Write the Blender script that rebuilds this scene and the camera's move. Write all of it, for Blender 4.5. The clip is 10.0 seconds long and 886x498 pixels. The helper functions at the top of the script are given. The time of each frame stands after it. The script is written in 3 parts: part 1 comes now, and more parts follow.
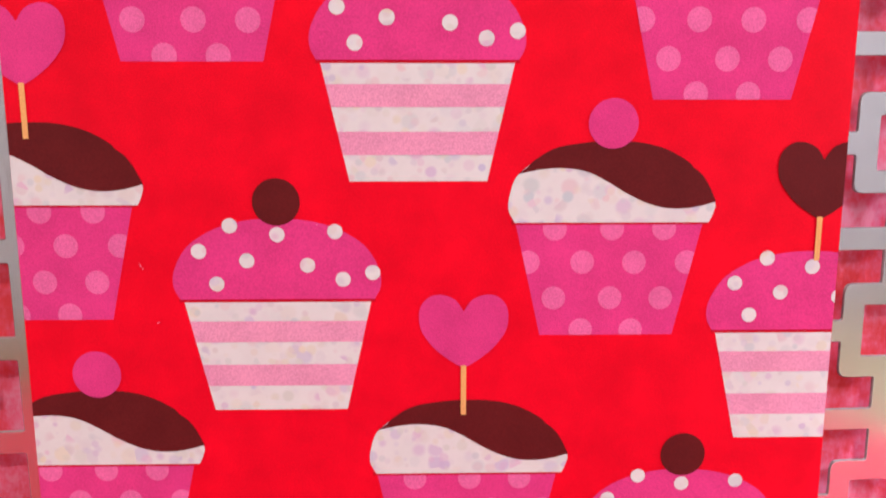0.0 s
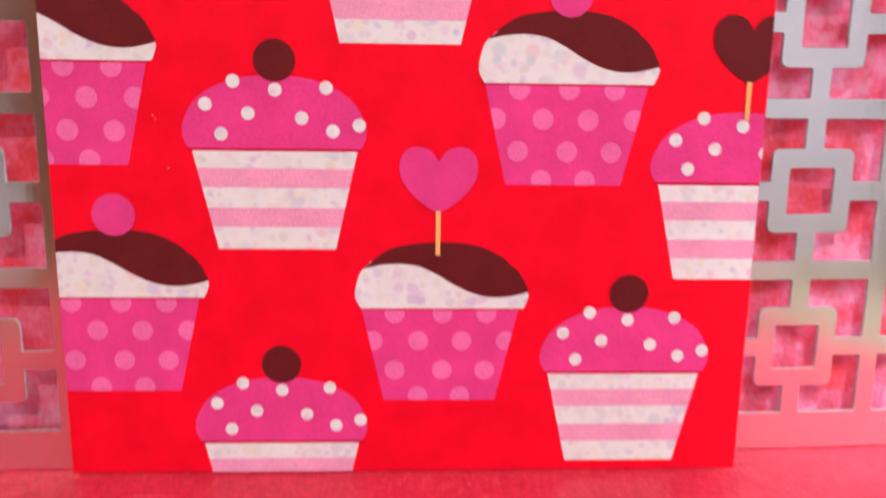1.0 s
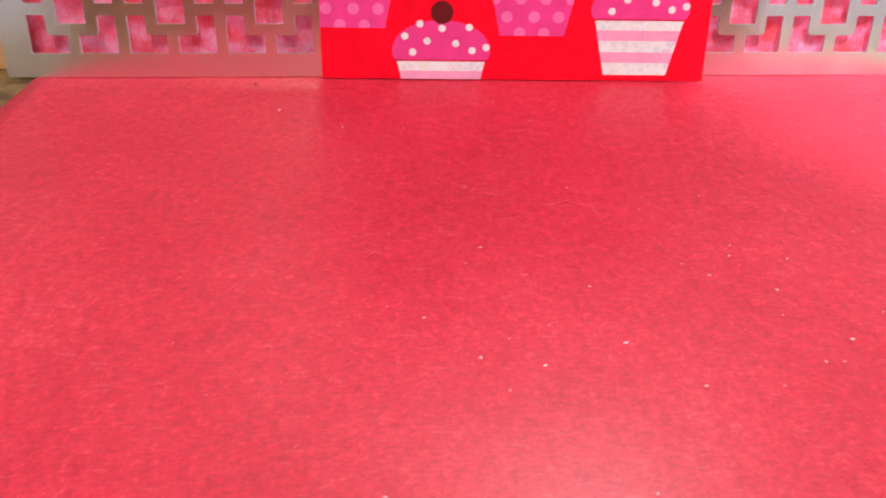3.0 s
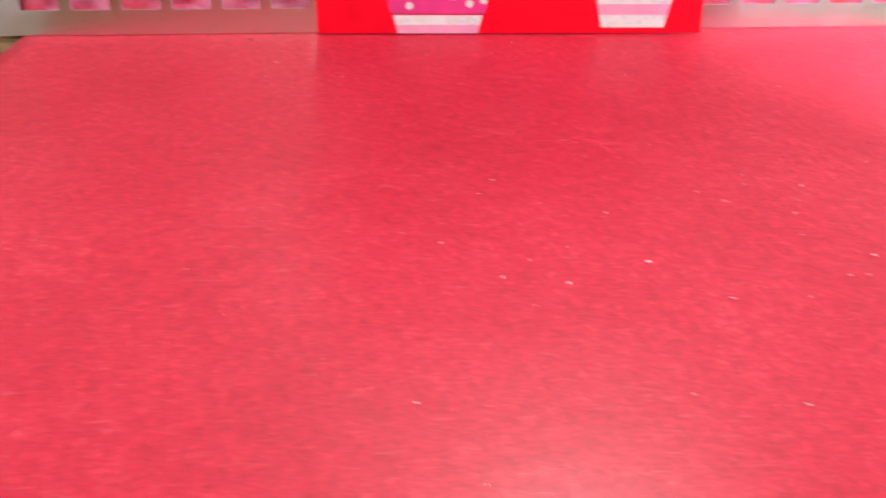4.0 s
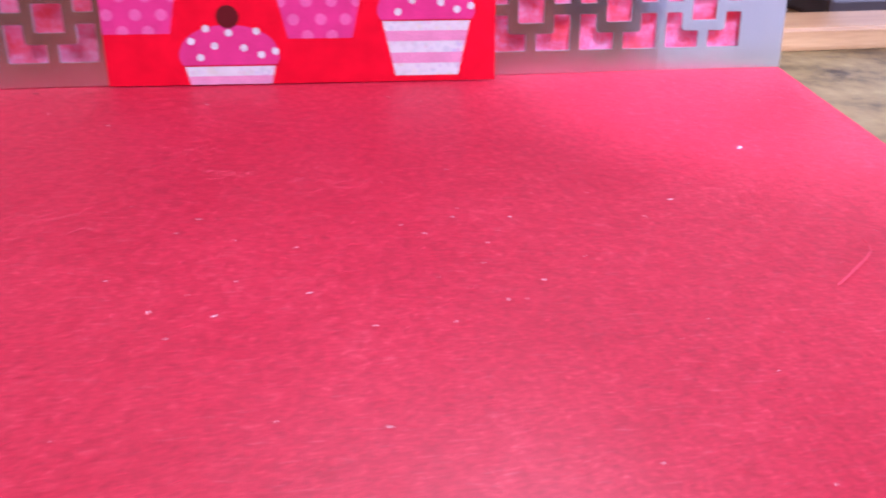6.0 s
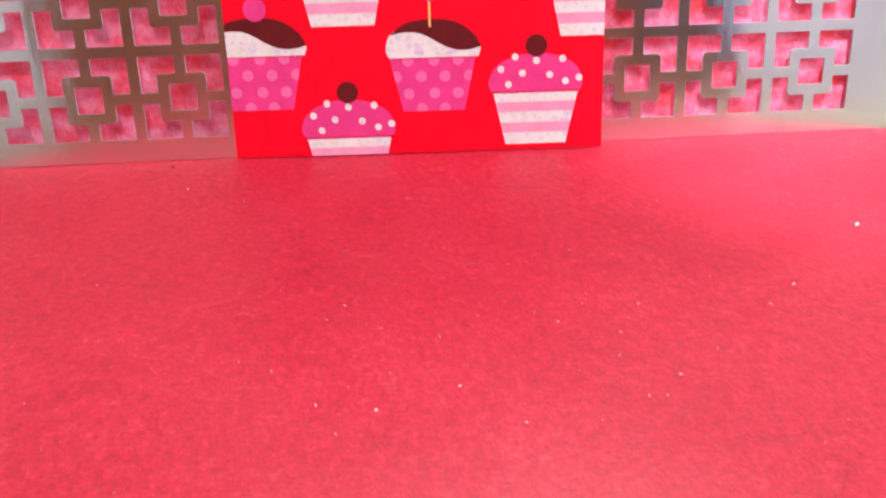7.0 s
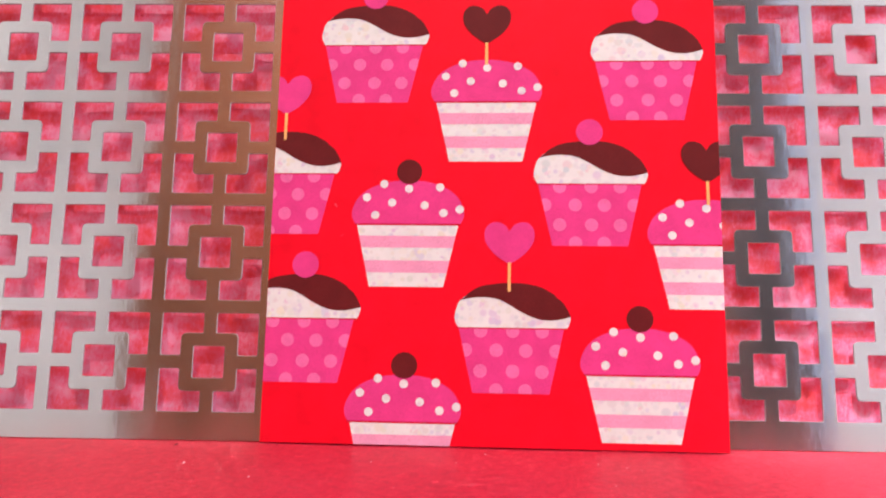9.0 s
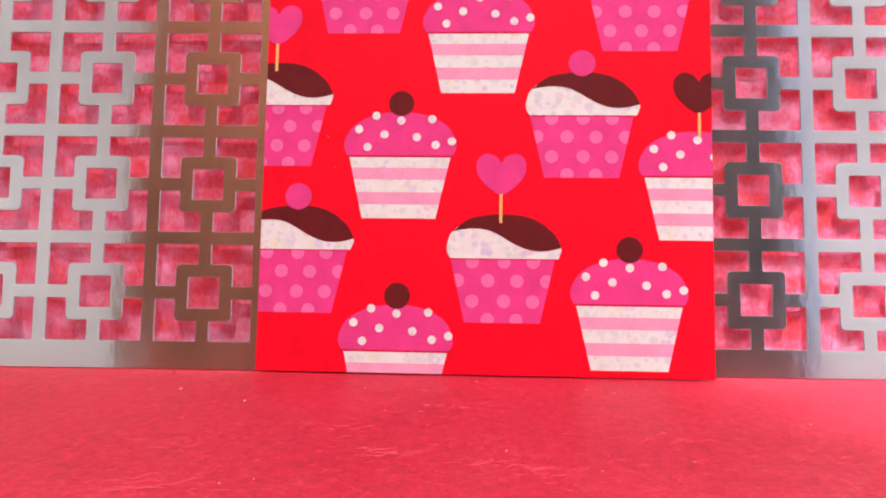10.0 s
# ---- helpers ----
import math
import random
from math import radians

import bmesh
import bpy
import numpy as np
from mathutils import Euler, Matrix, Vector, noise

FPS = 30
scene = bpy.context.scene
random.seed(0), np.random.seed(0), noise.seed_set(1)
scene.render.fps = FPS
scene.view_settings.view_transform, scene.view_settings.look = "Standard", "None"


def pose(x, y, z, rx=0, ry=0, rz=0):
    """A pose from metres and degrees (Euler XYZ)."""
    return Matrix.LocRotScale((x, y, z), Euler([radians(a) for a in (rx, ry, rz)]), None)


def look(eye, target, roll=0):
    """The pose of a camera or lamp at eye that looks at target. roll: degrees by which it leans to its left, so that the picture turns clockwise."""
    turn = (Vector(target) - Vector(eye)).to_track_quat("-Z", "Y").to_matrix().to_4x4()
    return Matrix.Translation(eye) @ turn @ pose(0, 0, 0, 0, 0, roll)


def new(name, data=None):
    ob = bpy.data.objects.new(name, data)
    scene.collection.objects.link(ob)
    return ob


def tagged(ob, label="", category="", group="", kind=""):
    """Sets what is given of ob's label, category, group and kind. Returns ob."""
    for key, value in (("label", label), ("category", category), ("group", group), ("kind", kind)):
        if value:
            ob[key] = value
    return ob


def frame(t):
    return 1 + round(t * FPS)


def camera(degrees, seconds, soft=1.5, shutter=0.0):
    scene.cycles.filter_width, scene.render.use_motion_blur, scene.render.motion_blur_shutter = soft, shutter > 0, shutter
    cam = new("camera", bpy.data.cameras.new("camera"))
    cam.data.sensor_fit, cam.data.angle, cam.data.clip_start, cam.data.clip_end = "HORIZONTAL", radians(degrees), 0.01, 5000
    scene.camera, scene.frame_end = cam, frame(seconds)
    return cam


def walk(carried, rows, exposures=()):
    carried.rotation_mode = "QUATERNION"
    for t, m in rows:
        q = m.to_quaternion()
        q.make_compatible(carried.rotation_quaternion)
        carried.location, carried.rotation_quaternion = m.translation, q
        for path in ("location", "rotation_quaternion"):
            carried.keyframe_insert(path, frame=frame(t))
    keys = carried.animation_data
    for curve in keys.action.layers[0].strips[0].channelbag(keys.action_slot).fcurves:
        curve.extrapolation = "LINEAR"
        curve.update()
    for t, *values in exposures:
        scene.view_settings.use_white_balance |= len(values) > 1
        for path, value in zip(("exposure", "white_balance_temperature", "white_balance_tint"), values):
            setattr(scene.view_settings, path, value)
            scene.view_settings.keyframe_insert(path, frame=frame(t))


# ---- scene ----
cam = camera(56.33, 10.0, 1.8, 0.35)
# seconds, x, y, z, tilt, lean, turn
PATH = [
    (0, -0.00102, -0.10378, 0.09500, 73.544, -0.130, -1.224),
    (0.5, -0.00097, -0.10924, 0.08798, 72.942, -0.523, -1.423),
    (0.7, -0.00239, -0.11363, 0.08504, 72.876, -0.858, -1.973),
    (1, -0.00133, -0.12503, 0.08100, 72.119, -1.118, -2.532),
    (1.2, 0.00029, -0.13917, 0.07577, 71.960, -0.536, -1.550),
    (1.5, -0.00409, -0.15972, 0.07268, 69.105, -1.014, -1.234),
    (1.7, -0.00134, -0.17376, 0.07240, 67.083, -0.478, -1.017),
    (2, -0.00388, -0.19579, 0.07632, 63.738, -0.703, -1.410),
    (2.2, -0.00086, -0.21079, 0.07376, 63.749, -0.598, -0.239),
    (2.5, -0.01017, -0.22668, 0.08069, 61.103, -0.771, -1.838),
    (2.7, -0.01724, -0.23424, 0.08134, 60.079, -0.965, -1.209),
    (3.8, -0.04458, -0.24459, 0.07139, 59.861, -0.742, -1.732),
    (4, -0.03369, -0.24425, 0.06821, 59.857, -0.774, -2.930),
    (4.2, -0.01997, -0.24448, 0.06575, 59.268, -0.992, -4.724),
    (4.5, 0.00099, -0.24482, 0.06487, 59.242, -1.345, -7.591),
    (4.7, 0.01618, -0.24541, 0.06420, 58.822, -0.870, -8.994),
    (5, 0.03450, -0.24505, 0.06313, 58.742, -0.366, -10.261),
    (5.2, 0.03898, -0.24257, 0.06163, 60.252, -0.429, -11.594),
    (5.5, 0.03714, -0.24207, 0.06106, 61.956, 0.033, -9.949),
    (5.7, 0.02890, -0.24178, 0.05990, 63.011, -0.194, -9.052),
    (6, 0.01432, -0.24860, 0.06335, 64.300, -0.430, -6.089),
    (6.2, 0.00568, -0.25277, 0.06383, 64.518, -0.445, -4.803),
    (7.3, 0.00129, -0.24730, 0.08488, 68.151, 1.328, -0.689),
    (7.5, 0.00250, -0.24425, 0.08682, 71.549, 0.673, -0.159),
    (7.7, 0.00119, -0.24079, 0.07496, 77.289, 0.735, 0.031),
    (8, -0.00164, -0.23315, 0.07307, 82.526, -0.497, -0.877),
    (8.2, 0.00328, -0.22657, 0.06368, 86.362, -0.497, -0.415),
    (8.5, 0.00438, -0.21330, 0.05422, 90.559, -1.088, 2.530),
    (8.7, 0.00549, -0.20559, 0.04421, 92.904, -0.865, 3.818),
    (9, 0.00197, -0.20431, 0.03630, 93.413, -0.709, 3.904),
    (9.2, 0.00032, -0.20576, 0.03165, 93.589, -0.148, 3.304),
    (9.5, 0.00228, -0.20716, 0.03286, 92.055, -0.702, 3.479),
    (10, 0.00277, -0.20586, 0.03314, 89.536, -0.683, 3.544),
]
EXPOSURES = [
    (0.0, -0.34, 5850, 17), (0.6, -0.3, 5850, 17), (1.0, -0.26, 5850, 16), (1.5, -0.2, 5850, 16), (2.7, -0.17, 5900, 15), (3.8, -0.16, 5900, 16), (4.6, -0.16, 5750, 19),
    (5.1, -0.17, 5500, 25), (5.5, -0.24, 4950, 34), (6.2, -0.28, 4850, 38), (7.3, -0.1, 6000, 13), (8.5, -0.1, 5900, 14), (10.0, -0.12, 5900, 14),
]
walk(cam, [(t, pose(x, y, z, rx, ry, rz)) for t, x, y, z, rx, ry, rz in PATH], EXPOSURES)

# ---- light ----
world = bpy.data.worlds.new("world")
scene.world = world
world.use_nodes = True
world.node_tree.nodes["Background"].inputs[0].default_value = (0.75, 0.82, 1.0, 1)
world.node_tree.nodes["Background"].inputs[1].default_value = 0.25
scene.view_settings.exposure = 0.0
# the metal throws lamplight on the paper
scene.cycles.caustics_reflective, scene.cycles.blur_glossy = True, 0.2


def lamp(name, place, target, size, watts, colour):
    data = bpy.data.lights.new(name, "AREA")
    data.shape, data.size, data.size_y = "RECTANGLE", size[0], size[1]
    data.energy, data.color = watts, colour
    ob = new(name, data)
    ob.matrix_world = look(place, target)
    return ob


def globe(name, place, radius, watts, colour):
    data = bpy.data.lights.new(name, "POINT")
    data.energy, data.color, data.shadow_soft_size = watts, colour, radius
    ob = new(name, data)
    ob.location = place
    return ob


globe("kitchen_globe_light", (0.02, -1.05, 1.12), 0.045, 53, (1.0, 0.86, 0.74))


def spot(name, place, target, degrees, blend, radius, watts, colour):
    data = bpy.data.lights.new(name, "SPOT")
    data.energy, data.color, data.shadow_soft_size = watts, colour, radius
    data.spot_size, data.spot_blend = radians(degrees), blend
    ob = new(name, data)
    ob.matrix_world = look(place, target)
    return ob


# added fill, no known fixture: the bright patch right of the card
spot("added_right_fill_spot", (0.115, -0.95, 1.42), (0.133, -0.012, 0.0), 5.5, 0.5, 0.02, 185, (0.86, 0.93, 1.0))
# two added unseen fills that brighten the walls mirrored in the screen's ends
globe("west_wall_fill", (-2.15, -1.9, 0.72), 0.14, 46, (1.0, 0.94, 0.90))
globe("east_wall_fill", (2.15, -1.9, 0.72), 0.14, 55, (1.0, 0.94, 0.95))
lamp("side_lamp_daylight", (0.66, -0.31, 0.28), (0.03, -0.02, 0.02), (0.16, 0.14), 4.5, (0.82, 0.87, 1.0))
lamp("strip_light_glow", (0.31, 0.78, 1.38), (0.02, -0.18, 0), (0.29, 0.20), 6.0, (1.0, 0.96, 0.88))

# ---- materials ----


class Nodes:
    """A small builder for node materials."""

    def __init__(self, name):
        self.mat = bpy.data.materials.new(name)
        self.mat.use_nodes = True
        self.tree = self.mat.node_tree
        self.bsdf = self.tree.nodes["Principled BSDF"]

    def add(self, kind, **values):
        n = self.tree.nodes.new(kind)
        for key, value in values.items():
            n.inputs[key.replace("_", " ")].default_value = value
        return n

    def link(self, a, b):
        self.tree.links.new(a, b)

    def coords(self, stretch=(1, 1, 1), turn=0.0):
        tc = self.tree.nodes.new("ShaderNodeTexCoord")
        mp = self.tree.nodes.new("ShaderNodeMapping")
        mp.inputs["Scale"].default_value = stretch
        mp.inputs["Rotation"].default_value = (0, 0, turn)
        self.link(tc.outputs["Object"], mp.inputs["Vector"])
        return mp.outputs["Vector"]

    def noise(self, vec, scale, detail=3.0, rough=0.55):
        n = self.add("ShaderNodeTexNoise", Scale=scale, Detail=detail, Roughness=rough)
        self.link(vec, n.inputs["Vector"])
        return n.outputs["Fac"]

    def ramp(self, fac, stops):
        n = self.tree.nodes.new("ShaderNodeValToRGB")
        e = n.color_ramp.elements
        while len(e) < len(stops):
            e.new(0.5)
        for k, (pos, col) in zip(e, stops):
            k.position, k.color = pos, (*col, 1)
        self.link(fac, n.inputs["Fac"])
        return n.outputs["Color"]

    def mix(self, fac, a, b, blend="MIX"):
        n = self.tree.nodes.new("ShaderNodeMix")
        n.data_type, n.blend_type = "RGBA", blend
        for socket, v in ((n.inputs["Factor"], fac), (n.inputs[6], a), (n.inputs[7], b)):
            if isinstance(v, (int, float)):
                socket.default_value = v
            elif isinstance(v, tuple):
                socket.default_value = (*v, 1)
            else:
                self.link(v, socket)
        return n.outputs[2]

    def maths(self, op, a, b=0.0):
        n = self.tree.nodes.new("ShaderNodeMath")
        n.operation = op
        for socket, v in ((n.inputs[0], a), (n.inputs[1], b)):
            if isinstance(v, (int, float)):
                socket.default_value = v
            else:
                self.link(v, socket)
        return n.outputs[0]

    def bump(self, height, strength, distance):
        n = self.add("ShaderNodeBump", Strength=strength, Distance=distance)
        self.link(height, n.inputs["Height"])
        self.link(n.outputs["Normal"], self.bsdf.inputs["Normal"])

    def finish(self, colour=None, rough=0.5, metal=0.0, spec=0.5):
        if isinstance(colour, tuple):
            self.bsdf.inputs["Base Color"].default_value = (*colour, 1)
        elif colour is not None:
            self.link(colour, self.bsdf.inputs["Base Color"])
        if isinstance(rough, (int, float)):
            self.bsdf.inputs["Roughness"].default_value = rough
        else:
            self.link(rough, self.bsdf.inputs["Roughness"])
        self.bsdf.inputs["Metallic"].default_value = metal
        self.bsdf.inputs["Specular IOR Level"].default_value = spec
        return self.mat


def scaled(c, k):
    return tuple(min(1.0, v * k) for v in c)


def print_ink(name, colour, rough=0.5):
    """Ink on smooth coated card: fine press grain and a faint uneven tone."""
    n = Nodes(name)
    v = n.coords()
    grain = n.noise(v, 5200, 2)
    tone = n.noise(v, 140, 3)
    both = n.maths("ADD", n.maths("MULTIPLY", grain, 0.6), n.maths("MULTIPLY", tone, 0.4))
    col = n.ramp(both, [(0.38, scaled(colour, 0.82)), (0.62, scaled(colour, 1.12))])
    n.bump(grain, 0.25, 0.00006)
    return n.finish(col, rough, 0, 0.07)


def speckled_ink(name, base):
    """Off-white ink with soft pastel confetti blots."""
    n = Nodes(name)
    v = n.coords()
    out = n.ramp(n.noise(v, 260, 3), [(0.35, scaled(base, 0.95)), (0.65, base)])
    for k, (scale, cut, tints) in enumerate(((420, 0.46, 0.95), (560, 0.42, 0.95), (740, 0.36, 0.9))):
        warp = n.tree.nodes.new("ShaderNodeVectorMath")
        warp.operation = "ADD"
        warp.inputs[1].default_value = (0.013 * k, 0.4 * k, 0.007 * k)
        n.link(v, warp.inputs[0])
        vor = n.add("ShaderNodeTexVoronoi", Scale=scale)
        n.link(warp.outputs[0], vor.inputs["Vector"])
        sep = n.tree.nodes.new("ShaderNodeSeparateColor")
        n.link(vor.outputs["Color"], sep.inputs["Color"])
        pastel = n.ramp(sep.outputs[0], [(0.0, (0.55, 0.34, 0.42)), (0.25, (0.41, 0.37, 0.48)), (0.5, (0.58, 0.51, 0.35)), (0.75, (0.41, 0.45, 0.45)), (1.0, (0.58, 0.40, 0.39))])
        soft = n.add("ShaderNodeMapRange", From_Min=cut * 1.3, From_Max=cut * 0.85)
        n.link(vor.outputs["Distance"], soft.inputs["Value"])
        near = soft.outputs["Result"]
        some = n.maths("GREATER_THAN", sep.outputs[1], 0.3)
        fac = n.maths("MULTIPLY", n.maths("MULTIPLY", near, some), n.maths("MULTIPLY", sep.outputs[2], tints))
        out = n.mix(fac, out, pastel)
    return n.finish(out, 0.5, 0, 0.07)


def red_felted_paper():
    """Thick fibrous red craft paper: matted fibres, lighter scuffs, faint dark pits."""
    n = Nodes("red_fibre_paper")
    v = n.coords()
    a = n.noise(n.coords((1, 0.4, 1), 0.5), 2400, 4, 0.75)
    b = n.noise(n.coords((0.4, 1, 1), -0.35), 1700, 4, 0.75)
    cloud = n.noise(v, 26, 6, 0.65)
    patch = n.noise(n.coords((1, 0.55, 1), 0.2), 480, 6, 0.75)
    fibres = n.maths("ADD", n.maths("MULTIPLY", a, 0.5), n.maths("MULTIPLY", b, 0.5))
    tone = n.maths("ADD", n.maths("MULTIPLY", fibres, 0.57), n.maths("ADD", n.maths("MULTIPLY", patch, 0.29), n.maths("MULTIPLY", cloud, 0.14)))
    col = n.ramp(tone, [(0.41, (0.42, 0.008, 0.025)), (0.467, (0.53, 0.013, 0.036)), (0.516, (0.615, 0.019, 0.047)), (0.556, (0.68, 0.034, 0.063)), (0.61, (0.80, 0.095, 0.125))])
    pits = n.ramp(n.noise(n.coords((0.6, 1, 1), 0.15), 1700, 4, 0.7), [(0.29, (0.66, 0.66, 0.66)), (0.36, (1, 1, 1))])
    col = n.mix(1.0, col, pits, "MULTIPLY")
    nap = n.ramp(n.noise(n.coords((0.16, 1, 1), 0.97), 1300, 3, 0.7), [(0.60, (0, 0, 0)), (0.76, (0.30, 0.30, 0.30))])
    col = n.mix(nap, col, (0.84, 0.26, 0.29))
    n.bump(n.maths("ADD", fibres, n.maths("MULTIPLY", patch, 0.8)), 1.0, 0.0004)
    n.finish(col, 0.64, 0, 0.13)
    # a faint even sheen from the pressed fibres
    sheen = n.add("ShaderNodeBsdfAnisotropic", Roughness=0.32)
    sheen.inputs["Color"].default_value = (0.9, 0.86, 0.82, 1)
    both = n.tree.nodes.new("ShaderNodeMixShader")
    both.inputs[0].default_value = 0.062
    n.link(n.bsdf.outputs[0], both.inputs[1])
    n.link(sheen.outputs[0], both.inputs[2])
    n.link(both.outputs[0], n.tree.nodes["Material Output"].inputs["Surface"])
    return n.mat


def brushed_aluminium():
    n = Nodes("brushed_aluminium")
    streak = n.noise(n.coords((1, 1, 0.02)), 2600, 3, 0.6)
    smear = n.noise(n.coords((1, 1, 0.35)), 55, 4)
    col = n.mix(smear, (0.80, 0.79, 0.78), (0.90, 0.89, 0.88))
    rough = n.maths("ADD", n.maths("MULTIPLY", streak, 0.05), n.maths("MULTIPLY", smear, 0.20))
    wave = n.noise(n.coords((1, 1, 0.5)), 120, 3)
    n.bump(n.maths("ADD", n.maths("MULTIPLY", streak, 0.03), wave), 0.09, 0.0004)
    # brushed so that gleams run up and down the sheet
    along = n.add("ShaderNodeCombineXYZ", X=0.0, Y=0.11, Z=0.994)
    n.link(along.outputs[0], n.bsdf.inputs["Tangent"])
    n.bsdf.inputs["Anisotropic"].default_value = 0.92
    return n.finish(col, rough, 0.99, 0.3)


def pink_foil_paper():
    """Glossy pink foil paper, slightly crinkled, with a fibrous grain."""
    n = Nodes("pink_foil")
    streak = n.noise(n.coords((1, 1, 0.6)), 1100, 4, 0.65)
    blot = n.noise(n.coords((1, 1, 1.3)), 120, 4)
    tone = n.maths("ADD", n.maths("MULTIPLY", streak, 0.35), n.maths("MULTIPLY", blot, 0.65))
    col = n.ramp(tone, [(0.38, (0.94, 0.125, 0.15)), (0.45, (0.96, 0.18, 0.27)), (0.52, (0.97, 0.27, 0.42)), (0.60, (0.98, 0.45, 0.62))])
    n.bump(n.maths("ADD", blot, n.maths("MULTIPLY", streak, 0.3)), 0.55, 0.0004)
    return n.finish(col, 0.24, 0.1, 0.5)


def granite():
    n = Nodes("brown_granite")
    v = n.coords()
    big = n.noise(v, 38, 5, 0.6)
    small = n.noise(v, 160, 4, 0.7)
    both = n.maths("ADD", n.maths("MULTIPLY", big, 0.6), n.maths("MULTIPLY", small, 0.4))
    col = n.ramp(both, [(0.36, (0.042, 0.026, 0.008)), (0.43, (0.10, 0.064, 0.019)), (0.50, (0.18, 0.120, 0.037)), (0.60, (0.235, 0.162, 0.054)), (0.70, (0.29, 0.215, 0.085))])
    return n.finish(col, 0.5, 0, 0.25)


def wood(name, dark, light, along=0):
    n = Nodes(name)
    stretch = [6.0, 6.0, 6.0]
    stretch[along] = 0.5
    v = n.coords(tuple(stretch))
    rings = n.noise(v, 14, 5, 0.6)
    pores = n.noise(v, 160, 2)
    tone = n.maths("ADD", n.maths("MULTIPLY", rings, 0.75), n.maths("MULTIPLY", pores, 0.25))
    col = n.ramp(tone, [(0.35, dark), (0.65, light)])
    n.bump(tone, 0.2, 0.0005)
    return n.finish(col, 0.42)


def plain(name, colour, rough=0.5, metal=0.0, scale=40.0, vary=0.07):
    n = Nodes(name)
    t = n.noise(n.coords(), scale, 4)
    col = n.ramp(t, [(0.35, scaled(colour, 1 - vary)), (0.65, scaled(colour, 1 + vary))])
    return n.finish(col, rough, metal)


RED_INK = print_ink("red_card_ink", (0.635, 0.0011, 0.0115))
PINK_INK = print_ink("hot_pink_ink", (0.56, 0.037, 0.165))
PALE_DOT_INK = print_ink("pale_pink_dot_ink", (0.615, 0.115, 0.265))
STRIPE_INK = print_ink("rose_stripe_ink", (0.615, 0.245, 0.345))
CHOCOLATE_INK = print_ink("chocolate_ink", (0.094, 0.009, 0.009))
STICK_INK = print_ink("tan_stick_ink", (0.66, 0.34, 0.11))
DOT_INK = speckled_ink("sprinkle_ink", (0.575, 0.555, 0.515))
CREAM_INK = speckled_ink("confetti_cream_ink", (0.575, 0.555, 0.51))
LINE_INK = print_ink("dark_red_line_ink", (0.42, 0.003, 0.012))
CARD_EDGE = plain("white_card_core", (0.78, 0.74, 0.70), 0.7)
BLUSH_PAPER = plain("pale_pink_paper", (0.52, 0.32, 0.43), 0.55, 0, 300, 0.04)
PEN = plain("dark_pen_ink", (0.10, 0.06, 0.09), 0.5)
FLOOR_PAPER = red_felted_paper()
ALUMINIUM = brushed_aluminium()
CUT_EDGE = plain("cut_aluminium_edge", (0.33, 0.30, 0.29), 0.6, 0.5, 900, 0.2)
FOIL = pink_foil_paper()
GRANITE = granite()
PINE = wood("pine_ledge", (0.34, 0.17, 0.055), (0.55, 0.33, 0.13), 0)
BASE_WOOD = wood("reddish_base_cabinet_wood", (0.225, 0.063, 0.028), (0.32, 0.103, 0.048), 2)
CABINET_WOOD = wood("brown_cabinet_wood", (0.145, 0.045, 0.017), (0.225, 0.076, 0.030), 2)
STEEL = plain("dark_steel", (0.075, 0.068, 0.078), 0.3, 0.3, 8, 0.4)
WALL_PAINT = plain("lilac_grey_wall_paint", (0.60, 0.58, 0.565), 0.7, 0, 12, 0.04)
WHITE_PAINT = plain("white_paint", (0.62, 0.61, 0.59), 0.6, 0, 12, 0.03)
CREAM_BOARD = plain("cream_board", (0.335, 0.300, 0.150), 0.7, 0, 60, 0.08)
# colour of the added strip that stands in for a bluish highlight
BLUE_GLEAM = plain("pale_blue_gleam", (0.50, 0.64, 0.95), 0.4, 0, 12, 0.03)
WHITE_PLASTIC = plain("white_plastic", (0.74, 0.71, 0.62), 0.35)
DARK_PLASTIC = plain("dark_plastic", (0.05, 0.035, 0.03), 0.4)
GLINT = plain("pale_lint", (0.85, 0.72, 0.70), 0.25)
PALE_FIBRE = plain("pale_scuffed_fibre", (0.68, 0.060, 0.092), 0.8)
CRUMB = plain("dark_crumb", (0.035, 0.02, 0.018), 0.7)
FIBRE = plain("pink_fibre", (0.66, 0.036, 0.066), 0.8)

# ---- mesh helpers ----


def part(name, bm, material, parent=None, label=""):
    me = bpy.data.meshes.new(name)
    bm.to_mesh(me)
    bm.free()
    for m in material if isinstance(material, (list, tuple)) else [material]:
        me.materials.append(m)
    ob = new(name, me)
    ob.parent = parent
    return tagged(ob, label)


def empty(name, m, label="", category="", group="", kind=""):
    ob = new(name)
    ob.empty_display_size = 0.01
    ob.matrix_world = m
    return tagged(ob, label, category, group, kind)


def box(bm, lo, hi, bevel=0.0, m=None):
    """A box between two corners, with bevelled edges."""
    mid = [(a + b) / 2 for a, b in zip(lo, hi)]
    size = [b - a for a, b in zip(lo, hi)]
    made = bmesh.ops.create_cube(bm, size=1, matrix=Matrix.Translation(mid) @ Matrix.Diagonal((*size, 1)))["verts"]
    if bevel:
        edges = list({e for v in made for e in v.link_edges})
        made = list({v for f in bmesh.ops.bevel(bm, geom=edges, offset=bevel, segments=2, affect="EDGES", profile=0.7)["faces"] for v in f.verts})
        made = list({v for v in bm.verts if all(lo[k] - 1e-6 <= v.co[k] <= hi[k] + 1e-6 for k in range(3))})
    if m is not None:
        bmesh.ops.transform(bm, matrix=m, verts=made)
    return made


